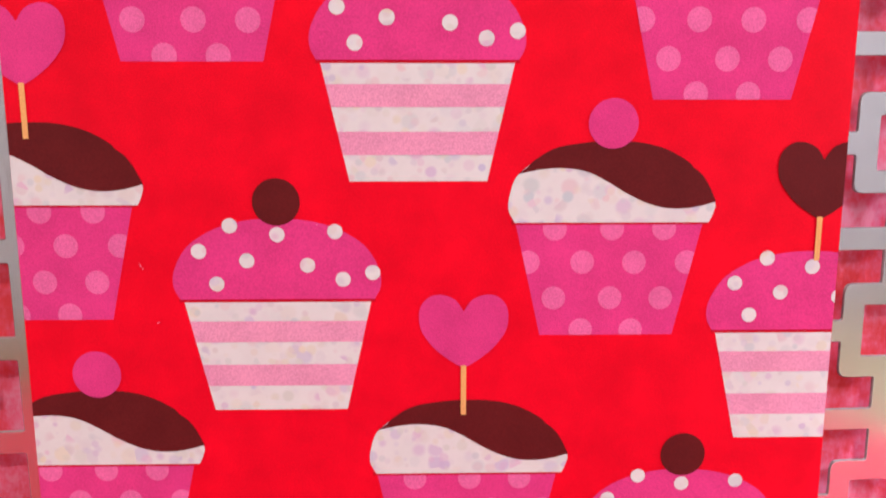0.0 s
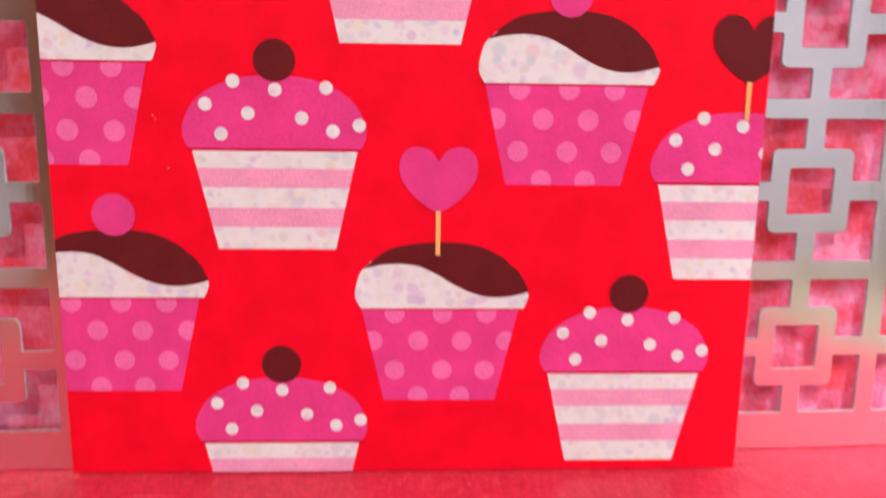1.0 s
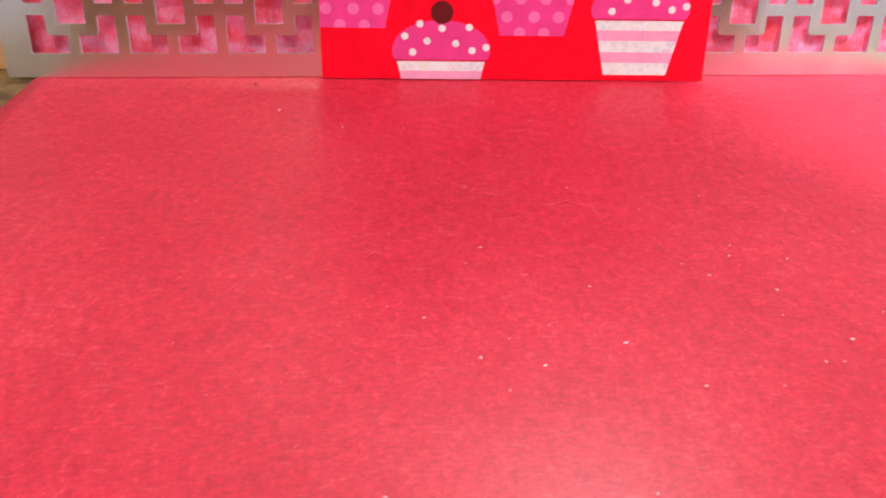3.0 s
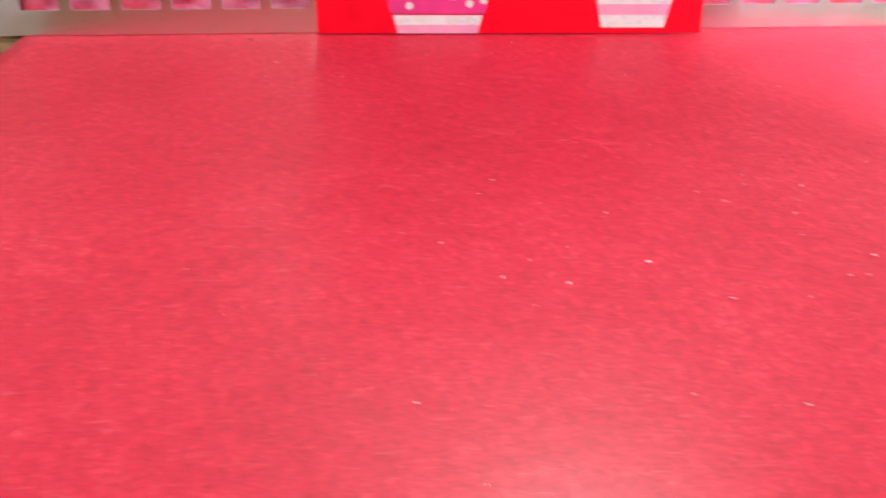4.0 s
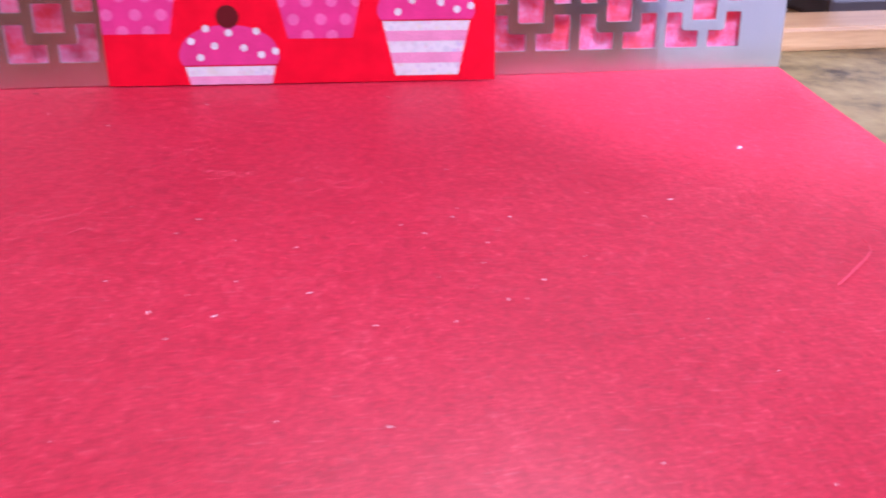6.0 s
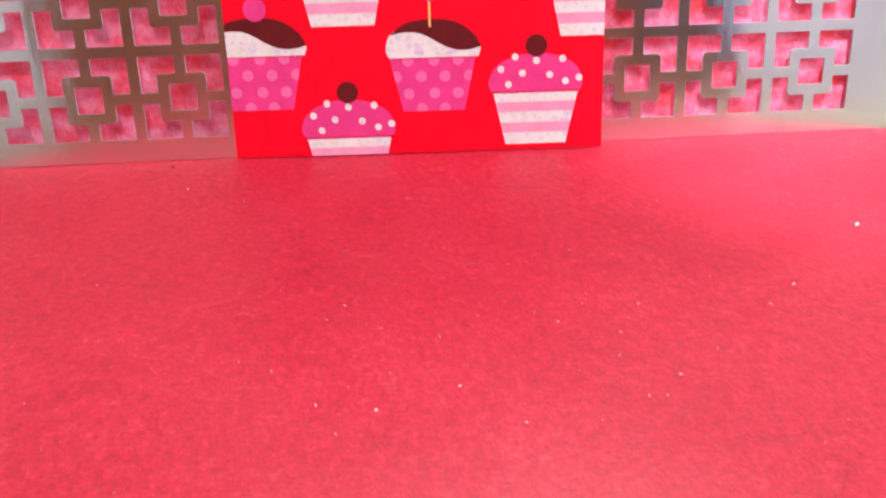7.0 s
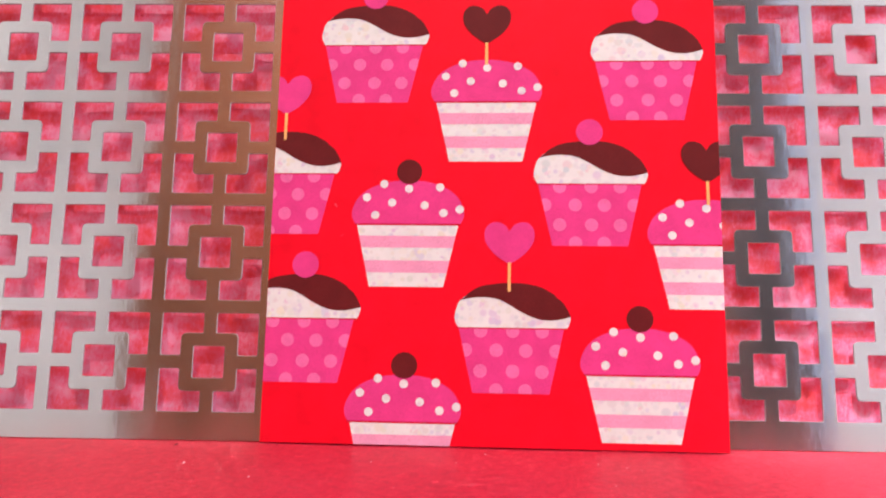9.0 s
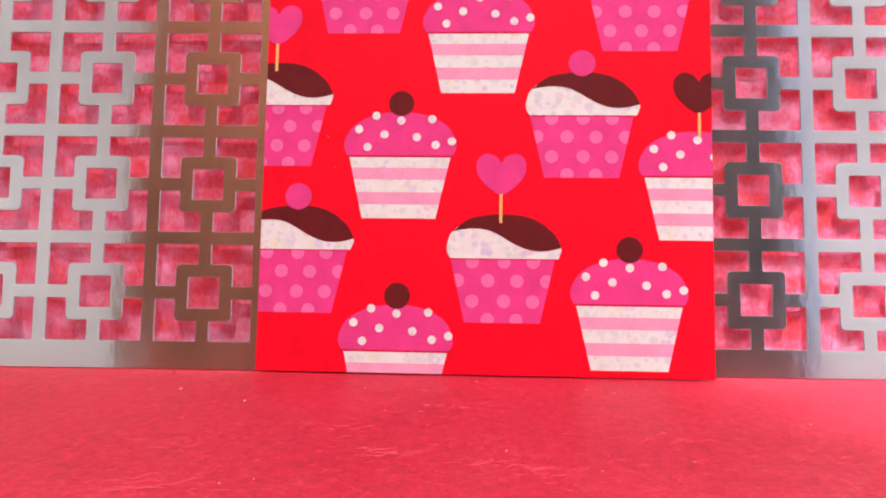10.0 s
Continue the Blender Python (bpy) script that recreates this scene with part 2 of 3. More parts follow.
def clip(poly, axis, limit, keep_below):
    """A polygon cut at a straight line across one axis."""
    out = []
    for p, q in zip(poly, poly[1:] + poly[:1]):
        inp = (p[axis] <= limit) == keep_below
        inq = (q[axis] <= limit) == keep_below
        if inp:
            out.append(p)
        if inp != inq:
            k = (limit - p[axis]) / (q[axis] - p[axis])
            out.append(tuple(a + (b - a) * k for a, b in zip(p, q)))
    return out


def clip_slant(poly, a, b):
    """A polygon cut to the left side of the line from a to b."""
    side = lambda p: (b[0] - a[0]) * (p[1] - a[1]) - (b[1] - a[1]) * (p[0] - a[0])
    out = []
    for p, q in zip(poly, poly[1:] + poly[:1]):
        sp, sq = side(p), side(q)
        if sp >= 0:
            out.append(p)
        if (sp >= 0) != (sq >= 0):
            k = sp / (sp - sq)
            out.append(tuple(u + (v - u) * k for u, v in zip(p, q)))
    return out


def disc(x, y, r, n=28):
    return [(x + r * math.cos(2 * math.pi * k / n), y + r * math.sin(2 * math.pi * k / n)) for k in range(n)]


def smooth(points, closed=True, steps=6):
    """A Catmull-Rom curve through some points."""
    n, out = len(points), []
    for i in range(n if closed else n - 1):
        if closed:
            p = [points[(i + k) % n] for k in (-1, 0, 1, 2)]
        else:
            p = [points[min(max(i + k, 0), n - 1)] for k in (-1, 0, 1, 2)]
        for s in range(steps):
            t = s / steps
            out.append(tuple(0.5 * (2 * b + (c - a) * t + (2 * a - 5 * b + 4 * c - d) * t * t + (3 * b - a - 3 * c + d) * t ** 3) for a, b, c, d in zip(*p)))
    if not closed:
        out.append(points[-1])
    return out


MM = 0.001

# ---- the standing card ----
LEAN = 6.34
CARD_W, CARD_H = 0.1145, 0.1183
CARD = empty("greeting_card", pose(0, 0, 0.0002, -LEAN, 0, 0), "red greeting card printed with pink cupcakes, standing against a metal screen", "card")


def printed(name, polys, layer, ink, parent, label=""):
    """Flat print on the card's face: polygons in card millimetres, cut at the card's edges."""
    bm = bmesh.new()
    for poly in polys:
        p = [(x * MM, z * MM) for x, z in poly]
        e = 0.00005
        for axis, limit, below in ((0, CARD_W / 2 - e, True), (0, -CARD_W / 2 + e, False), (1, CARD_H - e, True), (1, e, False)):
            p = clip(p, axis, limit, below) if len(p) > 2 else []
        if len(p) > 2:
            bm.faces.new([bm.verts.new((x, -layer * 0.00004, z)) for x, z in p])
    if not bm.faces:
        bm.free()
        return None
    bmesh.ops.remove_doubles(bm, verts=bm.verts, dist=1e-7)
    bm.normal_update()
    for f in bm.faces:
        if f.normal.y > 0:
            f.normal_flip()
    return part(name, bm, ink, parent, label)


def shift(poly, x, z):
    return [(a + x, b + z) for a, b in poly]


WRAP = [(-9.45, 0), (9.45, 0), (13.05, 15.85), (-13.05, 15.85)]


def across(z):
    return 9.45 + 3.6 * z / 15.85


DOME = smooth([(-13.6, 16.3), (-14.45, 18.2), (-14.2, 20.8), (-12.2, 24.2), (-8.5, 26.6), (-4.3, 27.8), (0, 28.1), (4.3, 27.8), (8.5, 26.6), (12.2, 24.2), (14.2, 20.8), (14.45, 18.2), (13.6, 16.3)], False)
SPRINKLES = [(-6.3, 27.1), (0.2, 25.8), (8.2, 26.2), (-10.7, 23.4), (-4.1, 22.0), (4.3, 21.3), (9.2, 19.2), (13.35, 20.2), (-8.4, 18.6)]
CREAM = smooth([(-13.2, 16.15), (-14.1, 18.0), (-13.9, 20.4), (-12.7, 23.2), (-8.4, 26.3), (-4.3, 27.3), (0.1, 27.6), (4.5, 27.3), (8.6, 25.9), (12.6, 22.9), (14.6, 19.2), (14.5, 17.6), (13.9, 16.15)], False)
SWIRL = smooth([(14.62, 19.15), (12.6, 22.9), (8.6, 25.93), (4.5, 27.33), (0.1, 27.63), (-4.3, 27.33), (-8.4, 26.33), (-12.72, 23.15)], False) + smooth(
    [(-12.72, 23.15), (-9.8, 23.8), (-6.6, 24.0), (-3.4, 23.5), (-0.5, 22.1), (2.4, 20.3), (5.3, 18.9), (8.2, 18.2), (11.4, 18.3), (14.62, 19.15)], False)[1:-1]
POLKA = [(-7.6, 15.3), (0.4, 15.3), (7.7, 15.3), (-11.3, 10.55), (-3.65, 10.55), (3.65, 10.5), (11.1, 10.5), (-7.6, 5.4), (0.4, 5.4), (7.6, 5.35), (-3.65, 0.75), (3.5, 0.7)]
HEART = smooth([(0, 32.15), (-2.2, 33.5), (-4.4, 35.4), (-6.1, 38.0), (-6.2, 40.9), (-4.9, 42.6), (-3.1, 42.95), (-1.2, 42.2), (-0.05, 40.6)], False) + smooth(
    [(0.05, 40.6), (1.2, 42.2), (3.1, 42.95), (4.9, 42.6), (6.2, 40.9), (6.1, 38.0), (4.4, 35.4), (2.2, 33.5), (0, 32.15)], False)[:-1]


def lowered(poly):
    """The part above the case, pressed down a little."""
    return [(a, 16.2 + (b - 16.2) * 0.966) for a, b in poly]


DOME, SPRINKLES, CREAM = lowered(DOME), lowered(SPRINKLES), lowered(CREAM)
SWIRL = [(a * (1.012 if b > 24.05 or abs(a) > 12 else 1.0), b + (0.16 if b > 24.05 else 0.0)) for a, b in lowered(SWIRL)]


def cupcake_print(x, z, striped, topper, aside=0.0):
    """One printed cupcake: pleated case, frosting and a ball or a heart on a stick."""
    case = printed("cupcake_print", [shift(WRAP, x, z)], 1, CREAM_INK if striped else PINK_INK, CARD,
                   "printed cupcake in a striped paper case" if striped else "printed cupcake in a pink polka-dot paper case")
    if case is None:
        return
    printed("case_rim", [shift([(-13.7, 15.85), (13.7, 15.85), (13.7, 16.5), (-13.7, 16.5)], x, z)], 1, LINE_INK, case)
    if striped:
        for lo, hi in ((10.05, 13.1), (3.6, 6.75)):
            printed("stripe", [shift([(-across(lo), lo), (across(lo), lo), (across(hi), hi), (-across(hi), hi)], x, z)], 2, STRIPE_INK, case)
        printed("frosting", [shift(DOME, x, z)], 2, PINK_INK, case, "hot pink frosting")
        dots = [[(a, b) for a, b in disc(u, v, 1.07, 20)] for u, v in SPRINKLES]
        dots = [clip(d, 0, 14.4, True) for d in dots]
        for d in dots:
            printed("sprinkle", [shift(d, x, z)], 4, DOT_INK, case)
    else:
        for u, v in POLKA:
            d = disc(u, v, 1.68, 26)
            for a, b in zip(WRAP, WRAP[1:] + WRAP[:1]):
                d = clip_slant(d, a, b) if len(d) > 2 else []
            if len(d) > 2:
                printed("polka_dot", [shift(d, x, z)], 2, PALE_DOT_INK, case)
        printed("frosting", [shift(CREAM, x, z)], 2, CREAM_INK, case, "white confetti frosting")
        printed("chocolate_swirl", [shift(SWIRL, x, z)], 3, CHOCOLATE_INK, case, "dark chocolate swirl")
    if topper == "dark ball":
        printed("ball", [shift(disc(0.2, 30.0, 3.28, 40), x, z)], 3, CHOCOLATE_INK, case)
    elif topper == "pink ball":
        printed("ball", [shift(disc(0.1, 29.8, 3.42, 40), x, z)], 4, PINK_INK, case)
    else:
        foot = 26.35 if striped else 25.2
        printed("stick", [shift([(-0.38, foot), (0.38, foot), (0.38, 32.6), (-0.38, 32.6)], x + aside, z)], 5, STICK_INK, case)
        printed("heart", [shift(HEART, x + aside, z)], 4, PINK_INK if topper == "pink heart" else CHOCOLATE_INK, case)


# the front leaf, its white core and the taller pale leaf behind it
bm = bmesh.new()
box(bm, (-CARD_W / 2, 0, 0), (CARD_W / 2, 0.00045, CARD_H))
for f in bm.faces:
    f.material_index = 0 if f.normal.y < -0.5 else 1
part("front_leaf", bm, (RED_INK, CARD_EDGE), CARD, "glossy red printed leaf")
bm = bmesh.new()
box(bm, (-CARD_W / 2 + 0.0003, 0.0006, 0), (CARD_W / 2 - 0.0002, 0.00095, CARD_H + 0.032))
leaf = part("back_leaf", bm, BLUSH_PAPER, CARD, "pale pink inner leaf with a line of handwriting")
for x, striped, z, topper, aside in (
    (-32.0, False, 88.0, "pink ball", 0), (-1.95, True, 71.95, "dark heart", 0), (39.4, False, 83.0, "pink ball", 0),
    (-54.3, False, 52.6, "pink heart", -0.45), (-21.75, True, 39.15, "dark ball", 0), (24.6, False, 50.0, "pink ball", 0),
    (53.4, True, 34.3, "dark heart", 0.7), (-47.8, False, 14.8, "pink ball", 0), (4.9, False, 13.0, "pink heart", -0.55),
    (36.4, True, 1.75, "dark ball", 0), (-21.8, True, -10.6, "dark ball", 0),
):
    cupcake_print(x, z, striped, topper, aside)

# the feet of a line of handwriting, too small to read, on the pale leaf
for x, w in ((-35.8, 1.8), (-23.5, 2.2), (-8.8, 1.1), (-5.0, 1.1), (-1.0, 0.6), (9.7, 2.0), (29.8, 1.8), (45.0, 0.8)):
    bm = bmesh.new()
    box(bm, ((x - w / 2) * MM, 0.00052, CARD_H + 0.0062), ((x + w / 2) * MM, 0.00060, CARD_H + 0.0066), 0.00003)
    part("pen_stroke", bm, PEN, leaf)

# small scuffs in the print
for x, z, l, turn in ((-40.6, 60.4, 0.35, 2.0), (-40.2, 59.9, 0.18, 0.9), (-38.5, 52.2, 0.3, 0.25), (-16.0, 66.0, 0.15, 0.4)):
    c, d = math.cos(turn), math.sin(turn)
    sliver = [(-l, -0.03), (0, -0.07), (l, -0.02), (l * 0.3, 0.05), (-l * 0.6, 0.03)]
    printed("scuff", [[(x + a * c - b * d, z + a * d + b * c) for a, b in sliver]], 6, STRIPE_INK, CARD, "tiny pale scuff")

# ---- the fretwork screen ----
TURN = 2.27
SCREEN_Y = 0.00417
SCREEN = empty("metal_screen", pose(0, SCREEN_Y, 0, -LEAN, 0, TURN), "brushed aluminium fretwork sheet with a square lattice, leaning upright", "metal screen")
PITCH, HALF_BAR, RING_IN, RING_OUT, THICK = 0.02835, 0.00172, 0.0040, 0.0074, 0.0005
LEFT, RIGHT, FIRST_X, FIRST_Z, COLS, ROWS_UP = -0.1493, 0.1540, -0.1287, 0.0195, 10, 7


def rounded(points, radii, grow):
    """A polygon (counter-clockwise) with rounded corners, grown outwards."""
    out, n = [], len(points)
    for i in range(n):
        p, a, b = Vector(points[i]), Vector(points[i - 1]), Vector(points[(i + 1) % n])
        u, v = (a - p).normalized(), (b - p).normalized()
        convex = u.x * v.y - u.y * v.x < 0
        p = p - (u + v) * grow * (1 if convex else -1)
        r = radii[i]
        for s in range(4):
            t = s / 3
            q = p + u * r * (1 - t) ** 2 + v * r * t ** 2
            out.append((q.x, q.y))
    return out


def hole_outlines(grow):
    h, a = PITCH / 2, HALF_BAR
    f = RING_IN
    outlines = [rounded([(-f, -f), (f, -f), (f, f), (-f, f)], [0.0004] * 4, grow)]
    ell = [(RING_OUT, a), (h - a, a), (h - a, h - a), (a, h - a), (a, RING_OUT), (RING_OUT, RING_OUT)]
    radii = [0.0004] * 5 + [0.0014]
    for sx, sz in ((1, 1), (-1, 1), (-1, -1), (1, -1)):
        pts, rr = [(x * sx, z * sz) for x, z in ell], list(radii)
        if sx * sz < 0:
            pts, rr = pts[::-1], rr[::-1]
        outlines.append(rounded(pts, rr, grow))
    return outlines


def cell_face(grow):
    """The sheet's face over one lattice cell as triangles: points and index triples."""
    b = bmesh.new()
    h = PITCH / 2
    edges = []
    for loop in [[(-h, -h), (h, -h), (h, h), (-h, h)]] + hole_outlines(grow):
        vs = [b.verts.new((x, 0, z)) for x, z in loop]
        edges += [b.edges.new((p, q)) for p, q in zip(vs, vs[1:] + vs[:1])]
    bmesh.ops.triangle_fill(b, edges=edges, use_beauty=True, use_dissolve=False, normal=(0, -1, 0))
    b.verts.index_update()
    pts = [tuple(v.co) for v in b.verts]
    tris = [tuple(v.index for v in f.verts) for f in b.faces]
    b.free()
    return pts, tris


def sheet_part(name, verts, faces, rims=()):
    me = bpy.data.meshes.new(name)
    me.from_pydata(verts, [], faces)
    me.materials.append(ALUMINIUM)
    me.materials.append(CUT_EDGE)
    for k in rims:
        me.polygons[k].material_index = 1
    ob = new(name, me)
    ob.parent = SCREEN


def fretwork():
    random.seed(7)
    verts, faces, rims = [], [], []
    front, back, lip = cell_face(0.00012), cell_face(0.0), 0.00012
    outer, inner = hole_outlines(0.00012), hole_outlines(0.0)
    for i in range(COLS):
        for j in range(ROWS_UP):
            x, z = FIRST_X + i * PITCH, FIRST_Z + j * PITCH
            for (pts, tris), y, flip in ((front, 0.0, False), (back, THICK, True)):
                k = len(verts)
                verts += [(px + x, y, pz + z) for px, _, pz in pts]
                for t in tris:
                    p, q, r = (pts[m] for m in t)
                    up = (q[0] - p[0]) * (r[2] - p[2]) - (q[2] - p[2]) * (r[0] - p[0]) > 0
                    faces.append(tuple(k + m for m in (t if up != flip else t[::-1])))
            for a, b in zip(outer, inner):
                k, n = len(verts), len(a)
                verts += [(px + x, 0.0, pz + z) for px, pz in a] + [(px + x, lip, pz + z) for px, pz in b] + [(px + x, THICK, pz + z) for px, pz in b]
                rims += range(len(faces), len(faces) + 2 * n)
                for ring in (0, n):
                    faces += [(k + ring + m, k + ring + (m + 1) % n, k + ring + n + (m + 1) % n, k + ring + n + m) for m in range(n)]
    sheet_part("lattice", verts, faces, rims)
    verts, faces = [], []
    x0, x1 = FIRST_X - PITCH / 2, FIRST_X + (COLS - 0.5) * PITCH
    z0, z1 = FIRST_Z - PITCH / 2, FIRST_Z + (ROWS_UP - 0.5) * PITCH
    top = z1 + z0
    for xa, xb, za, zb in ((LEFT, x0, 0, top), (x1, RIGHT, 0, top), (x0, x1, 0, z0), (x0, x1, z1, top)):
        k = len(verts)
        verts += [(x, y, z) for y in (0.0, THICK) for x, z in ((xa, za), (xb, za), (xb, zb), (xa, zb))]
        faces += [(k, k + 1, k + 2, k + 3), (k + 7, k + 6, k + 5, k + 4)]
    k = len(verts)
    verts += [(x, y, z) for y in (0.0, THICK) for x, z in ((LEFT, 0), (RIGHT, 0), (RIGHT, top), (LEFT, top))]
    faces += [(k + (m + 1) % 4, k + m, k + 4 + m, k + 4 + (m + 1) % 4) for m in range(4)]
    sheet_part("border", verts, faces)
    # a faint scored line, worn to bright dashes, along the foot of the sheet
    verts, faces = [], []
    x = LEFT + 0.001
    while x < RIGHT - 0.002:
        w, h = random.uniform(0.0003, 0.0022), random.uniform(0.00001, 0.00004)
        z = 0.0047 + random.uniform(-0.00006, 0.00006)
        k = len(verts)
        verts += [(x, -0.00002, z - h), (x + w, -0.00002, z - h * 0.6), (x + w, -0.00005, z), (x, -0.00005, z), (x + w, -0.00002, z + h * 0.6), (x, -0.00002, z + h)]
        faces += [(k, k + 1, k + 2, k + 3), (k + 3, k + 2, k + 4, k + 5)]
        x += w + random.uniform(0.001, 0.007)
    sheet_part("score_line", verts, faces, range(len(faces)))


fretwork()

# ---- the pink foil sheet behind the screen ----
FOIL_SHEET = empty("pink_foil_sheet", pose(0, SCREEN_Y, 0, -LEAN, 0, TURN), "shiny pink foil paper sheet standing behind the metal screen", "paper sheet")
bm = bmesh.new()
NX, NZ = 60, 40
grid = {}
for i in range(NX + 1):
    for j in range(NZ + 1):
        x, z = -0.144 + 0.293 * i / NX, 0.001 + 0.198 * j / NZ
        y = 0.0044 - 0.0108 * x + 0.0007 * noise.noise((x * 26, 3.1, z * 22)) + 0.0004 * noise.noise((x * 70, 8.2, z * 60))
        grid[i, j] = bm.verts.new((x, y, z))
for i in range(NX):
    for j in range(NZ):
        bm.faces.new((grid[i, j], grid[i + 1, j], grid[i + 1, j + 1], grid[i, j + 1]))
for f in bm.faces:
    f.smooth = True
bmesh.ops.solidify(bm, geom=bm.faces[:], thickness=-0.0003)
part("foil", bm, FOIL, FOIL_SHEET)

# ---- the red paper underfoot ----
bm = bmesh.new()
edge = [(-0.1418, 0.013), (0.1545, 0.0145), (0.109, -0.30), (-0.133, -0.30)]
NX, NY = 48, 50
grid = {}
for i in range(NX + 1):
    for j in range(NY + 1):
        s, t = i / NX, j / NY
        x = (edge[0][0] * (1 - s) + edge[1][0] * s) * (1 - t) + (edge[3][0] * (1 - s) + edge[2][0] * s) * t
        y = (edge[0][1] * (1 - s) + edge[1][1] * s) * (1 - t) + (edge[3][1] * (1 - s) + edge[2][1] * s) * t
        grid[i, j] = bm.verts.new((x, y, 0.00016 * noise.noise((x * 30, y * 30, 1.7)) - 0.0002))
for i in range(NX):
    for j in range(NY):
        bm.faces.new((grid[i, j], grid[i, j + 1], grid[i + 1, j + 1], grid[i + 1, j]))
for f in bm.faces:
    f.smooth = True
bm.normal_update()
if bm.faces[:][0].normal.z < 0:
    bmesh.ops.reverse_faces(bm, faces=bm.faces[:])
bmesh.ops.solidify(bm, geom=bm.faces[:], thickness=0.0007)
tagged(part("red_paper", bm, FLOOR_PAPER), "red fibrous craft paper lying flat on a granite counter", "paper sheet")

# ---- the counter and the room ----
bm = bmesh.new()
box(bm, (-2.3, -0.325, -0.04), (2.3, 0.55, -0.0011), 0.004)
tagged(part("counter", bm, GRANITE), "brown speckled granite counter top", "counter", kind="structure")
for name, lo, hi, material, label, category in (
    ("floor", (-2.4, -3.3, -0.92), (2.4, 1.2, -0.9), plain("floor_vinyl", (0.34, 0.29, 0.24), 0.4), "plain beige floor", "floor"),
    ("ceiling", (-2.4, -3.3, 1.5), (2.4, 1.2, 1.52), WHITE_PAINT, "plain white ceiling", "ceiling"),
    ("wall_north", (-2.4, 1.1, -0.9), (2.4, 1.2, 1.5), WALL_PAINT, "plain lilac-grey painted wall", "wall"),
    ("wall_south", (-2.4, -3.4, -0.9), (2.4, -3.3, 1.5), WALL_PAINT, "plain lilac-grey painted wall", "wall"),
    ("wall_west", (-2.5, -3.4, -0.9), (-2.4, 1.2, 1.5), WALL_PAINT, "plain lilac-grey painted wall", "wall"),
    ("wall_east", (2.4, -3.4, -0.9), (2.5, 1.2, 1.5), WALL_PAINT, "plain lilac-grey painted wall", "wall"),
):
    bm = bmesh.new()
    box(bm, lo, hi)
    tagged(part(name, bm, material), label, category, kind="structure")

BASE = empty("base_cabinet", pose(0.115, -1.75, -0.9), "reddish-brown wooden base cabinet with four doors", "cabinet")
bm = bmesh.new()
box(bm, (-0.765, -0.30, 0), (0.765, 0.10, 0.985), 0.004)
part("body", bm, BASE_WOOD, BASE)
for k in range(4):
    x = -0.573 + 0.382 * k
    bm = bmesh.new()
    box(bm, (x - 0.189, 0.1, 0.08), (x + 0.189, 0.12, 0.982), 0.003)
    part("door", bm, BASE_WOOD, BASE)
CAB = empty("wall_cabinet", pose(-0.04, -1.75, 0.087), "tall brown wooden cabinet standing on a base cabinet", "cabinet")
bm = bmesh.new()
box(bm, (-0.67, -0.30, 0), (0.67, 0.10, 1.40), 0.004)
part("body", bm, CABINET_WOOD, CAB)
for x in (-0.446, 0.0, 0.446):
    bm = bmesh.new()
    box(bm, (x - 0.22, 0.1, 0.003), (x + 0.22, 0.12, 1.4), 0.003)
    part("door", bm, CABINET_WOOD, CAB)
OVEN = empty("steel_cabinet", pose(0.755, -1.75, 0.087), "narrow dark steel cabinet with an added pale blue gleam strip", "cabinet")
bm = bmesh.new()
box(bm, (-0.118, -0.3, 0), (0.082, 0.08, 1.40), 0.006)
part("body", bm, STEEL, OVEN)
for lo, hi in ((0.004, 0.62), (0.63, 1.4)):
    bm = bmesh.new()
    box(bm, (-0.116, 0.08, lo), (0.08, 0.12, hi), 0.006)
    part("door", bm, STEEL, OVEN)
# added strip: its mirror image makes the bluish-white streak in the screen
bm = bmesh.new()
box(bm, (0.083, -0.3, 0), (0.124, 0.118, 1.40), 0.003)
part("gleam_strip", bm, BLUE_GLEAM, OVEN, "pale blue strip added for the bluish gleam in the metal screen")

# the pine ledge behind the screen, the pale sheets beside the paper
LEDGE = empty("wooden_ledge", pose(0.0, 0.0215, -0.0011, 0, 0, 4.8), "pale pine wooden ledge behind the screen on the counter", "ledge")
bm = bmesh.new()
box(bm, (-1.2, 0, 0), (1.2, 0.030, 0.0086), 0.0015)
part("board", bm, PINE, LEDGE)


def slab(name, corners, z0, z1, material, label, category):
    b = bmesh.new()
    lo = [b.verts.new((x, y, z0)) for x, y in corners]
    hi = [b.verts.new((x, y, z1)) for x, y in corners]
    b.faces.new(lo[::-1])
    b.faces.new(hi)
    n = len(corners)
    for k in range(n):
        b.faces.new((lo[k], lo[(k + 1) % n], hi[(k + 1) % n], hi[k]))
    bmesh.ops.recalc_face_normals(b, faces=b.faces)
    return tagged(part(name, b, material), label, category)


slab("cream_board", [(0.1395, -0.092), (0.1155, -0.24), (0.20, -0.26), (0.2455, 0.0), (0.252, 0.041), (0.2305, 0.0395)], -0.0011, -0.0008, CREAM_BOARD, "pale cream paper board lying on the counter", "board")
slab("white_tray", [(0.251, -0.015), (0.235, -0.2), (0.5, -0.2), (0.5, 0.05), (0.256, 0.0415)], -0.0011, 0.0040, WHITE_PLASTIC, "white plastic tray lying on the counter", "tray")

BOX = empty("white_appliance", pose(0.215, 0.092, -0.0011, 0, 0, 4.8), "white plastic appliance with a dark base on the counter", "appliance")
bm = bmesh.new()
box(bm, (0.002, 0.002, 0), (0.158, 0.118, 0.0095), 0.002)
part("base", bm, DARK_PLASTIC, BOX, "dark plastic base")
bm = bmesh.new()
box(bm, (0, 0, 0.0095), (0.16, 0.12, 0.075), 0.006)
part("housing", bm, WHITE_PLASTIC, BOX)

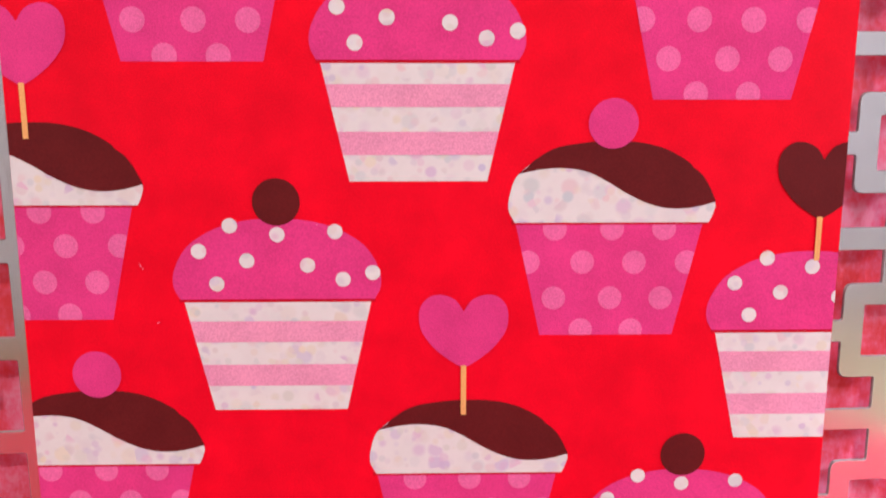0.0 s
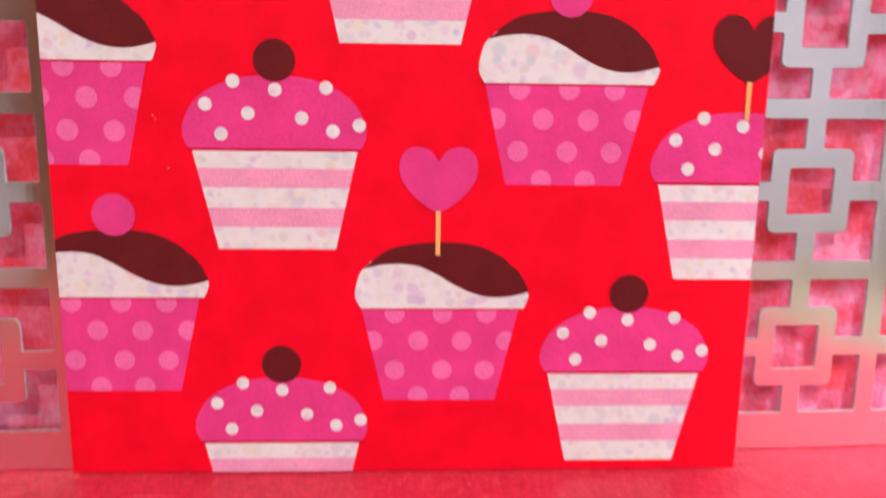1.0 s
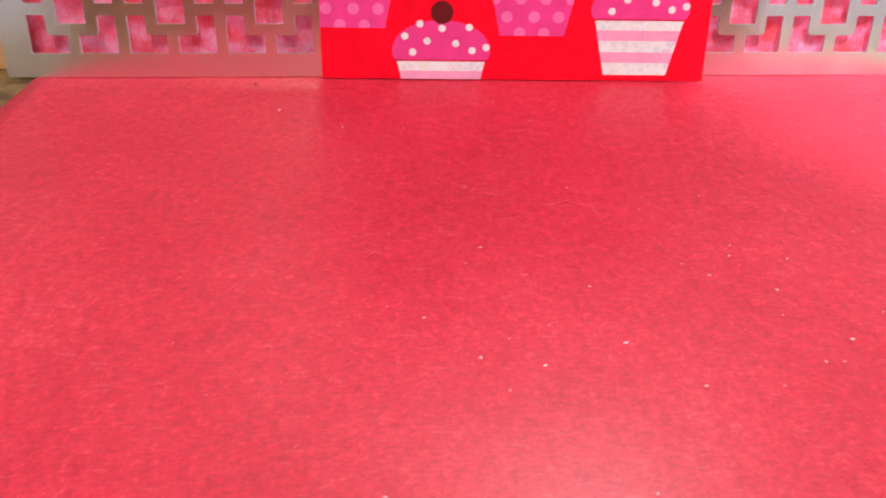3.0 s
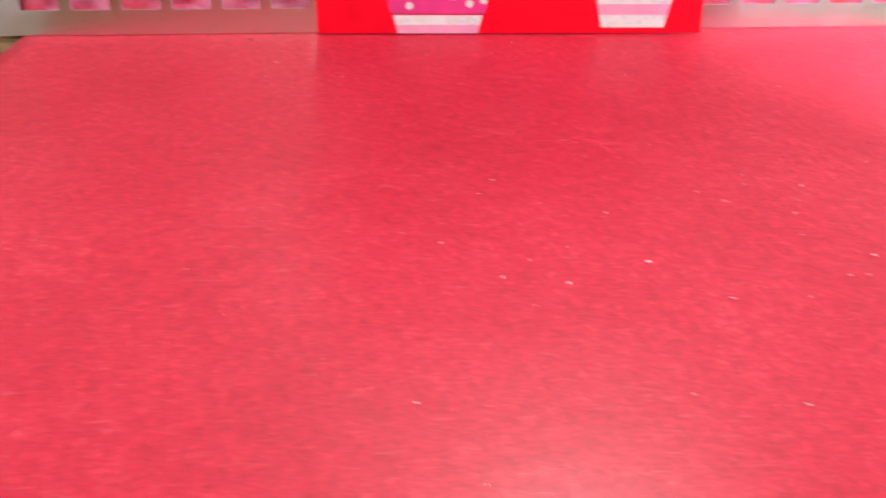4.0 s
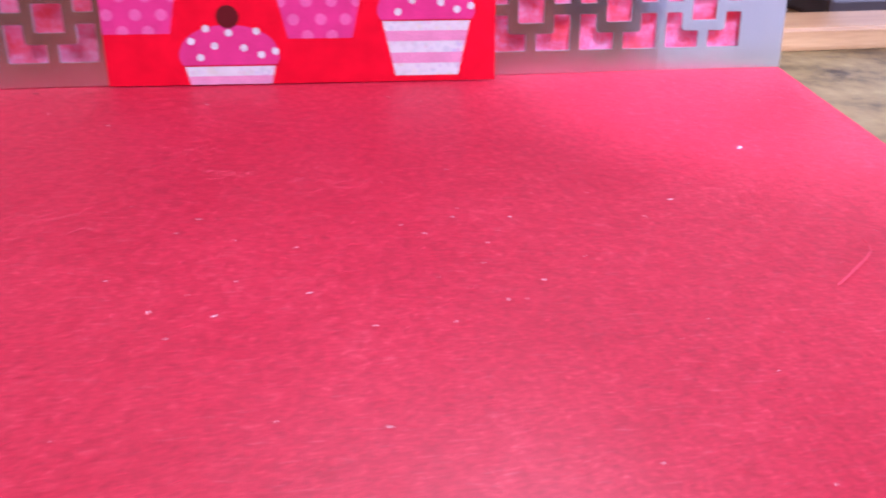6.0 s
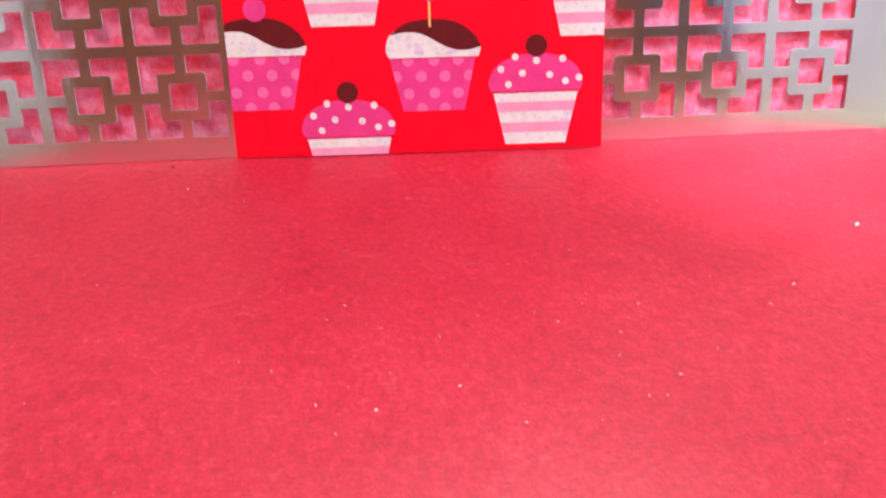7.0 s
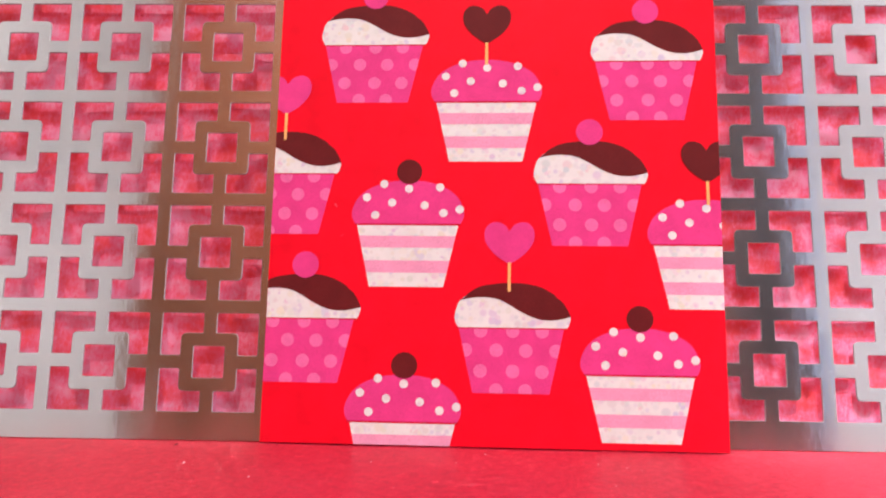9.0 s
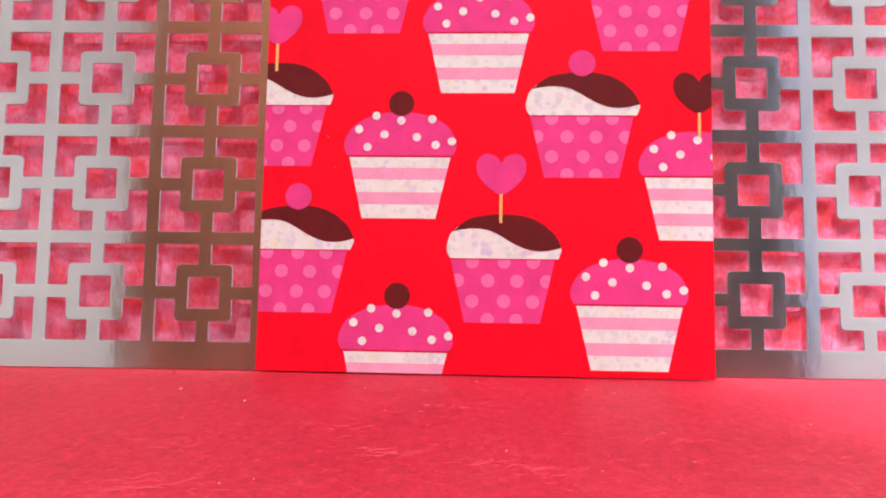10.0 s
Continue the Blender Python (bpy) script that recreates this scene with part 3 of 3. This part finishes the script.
# ---- lint and fibres on the red paper ----


def flake(bm, x, y, size, turn, lift=0.0001):
    """A tiny folded fleck standing a little off the paper."""
    c, d = math.cos(turn), math.sin(turn)
    l, w = size, size * 0.42
    pts = [(-l, -w, 0.0), (l, -w * 0.6, size * 0.25), (l * 0.8, w, size * 0.5), (-l * 0.7, w * 0.8, size * 0.15)]
    top = [bm.verts.new((x + a * c - b * d, y + a * d + b * c, lift + h)) for a, b, h in pts]
    low = [bm.verts.new((v.co.x, v.co.y, v.co.z - size * 0.3)) for v in top]
    bm.faces.new(top)
    bm.faces.new(low[::-1])
    for k in range(4):
        bm.faces.new((top[k], low[k], low[(k + 1) % 4], top[(k + 1) % 4]))


def thread(bm, pts, width):
    """A thin fibre along some points."""
    last = None
    for k, p in enumerate(pts):
        q = pts[min(k + 1, len(pts) - 1)]
        o = pts[max(k - 1, 0)]
        t = Vector((q[0] - o[0], q[1] - o[1], 0)).normalized()
        s = Vector((-t.y, t.x, 0)) * width / 2
        p = Vector(p)
        row = [bm.verts.new(p - s), bm.verts.new(p + Vector((0, 0, width * 0.7))), bm.verts.new(p + s)]
        if last:
            for a in range(2):
                bm.faces.new((last[a], row[a], row[a + 1], last[a + 1]))
        last = row


random.seed(11)
bm = bmesh.new()
for x, y in ((-1, -9), (-16, -101), (-19, -107), (-8, -111), (3, -115), (-6, -127), (-13, -131), (-8, -138), (6, -132), (22, -107), (32, -104), (43, -105), (62, -48), (25, -38), (37, -116), (35, -124), (53, -123), (37, -137), (77, -99), (24, -17), (-26, -21), (-48, -39), (69, -107), (26, -111), (44, -131), (28, -143), (16, -143), (17, -167), (70, -160), (-18, -136), (-14, -144), (-27, -125), (66, -182), (90, -167), (-66, -27), (-32, -165), (40, -137)):
    flake(bm, x * MM, y * MM, random.uniform(0.00020, 0.00036), random.uniform(0, 6.28))
flake(bm, 0.105, -0.069, 0.00062, 0.4)
for k in range(60):
    flake(bm, random.uniform(-0.13, 0.13), random.uniform(-0.22, -0.003), random.choice((0.0001, 0.00013, 0.00016, 0.0002)), random.uniform(0, 6.28))
tagged(part("paper_lint", bm, GLINT), "tiny pale lint flecks scattered on the red paper", "lint", kind="stuff")
bm = bmesh.new()
for k in range(2600):
    y = -0.002 - 0.25 * random.random()
    x = random.uniform(-0.133, 0.148 + 0.145 * y)
    a, bend, n = random.gauss(0.35, 0.8), random.uniform(-1.2, 1.2), 4
    step = random.uniform(0.0004, 0.0011) / 2
    pts, z = [], 0.00002
    for s in range(n):
        pts.append((x, y, z + 0.00003 * math.sin(math.pi * s / (n - 1))))
        x, y, a = x + step * math.cos(a), y + step * math.sin(a), a + bend / n
    thread(bm, pts, random.uniform(0.00005, 0.0001))
tagged(part("paper_fibres", bm, FIBRE), "fine loose fibres matted into the red paper", "fibres", kind="stuff")

# pale places where the paper's fibres are roughed up
bm = bmesh.new()
for cx, cy, spread, count in ((-12, -77, 4, 26), (-17, -76, 3, 16), (10, -84, 6, 34), (2, -82, 4, 20), (-25, -60, 5, 20), (32, -62, 6, 22), (-45, -100, 9, 40), (-62, -118, 10, 36), (-50, -75, 8, 24), (60, -75, 6, 18), (70, -130, 8, 22), (-4, -40, 6, 18)):
    for k in range(count):
        x, y = (cx + random.gauss(0, spread * 0.6)) * MM, (cy + random.gauss(0, spread * 0.35)) * MM
        a, bend = random.gauss(0.5, 0.5), random.uniform(-0.8, 0.8)
        step, pts = random.uniform(0.0004, 0.0010), []
        for q in range(4):
            pts.append((x, y, 0.00001 + 0.00004 * math.sin(math.pi * q / 3)))
            x, y, a = x + step * math.cos(a), y + step * math.sin(a), a + bend / 4
        thread(bm, pts, random.uniform(0.00003, 0.00007))
tagged(part("paper_scuffs", bm, PALE_FIBRE), "pale roughed-up fibres on the red paper", "scuffs", kind="stuff")

# dark crumbs near the foot of the screen
bm = bmesh.new()
for x, y, size in ((-76, -6, 0.00045), (-31, -14, 0.00014), (-22, -13, 0.00012), (-20, -14, 0.00010), (66, -32, 0.00012), (-52, -3, 0.00014), (-90, -5, 0.00016), (20, -30, 0.0001)):
    flake(bm, x * MM, y * MM, size, random.uniform(-0.4, 0.4))
tagged(part("paper_crumbs", bm, CRUMB), "tiny dark crumbs on the red paper", "crumbs", kind="stuff")
bm = bmesh.new()
thread(bm, smooth([(0.0915, -0.1372, 0.0001), (0.097, -0.1325, 0.0003), (0.1015, -0.1285, 0.0004), (0.1045, -0.1245, 0.0003), (0.1052, -0.121, 0.0001)], False, 5), 0.00032)
tagged(part("paper_scratch", bm, PALE_FIBRE), "curved raised scratch in the red paper", "scratch")
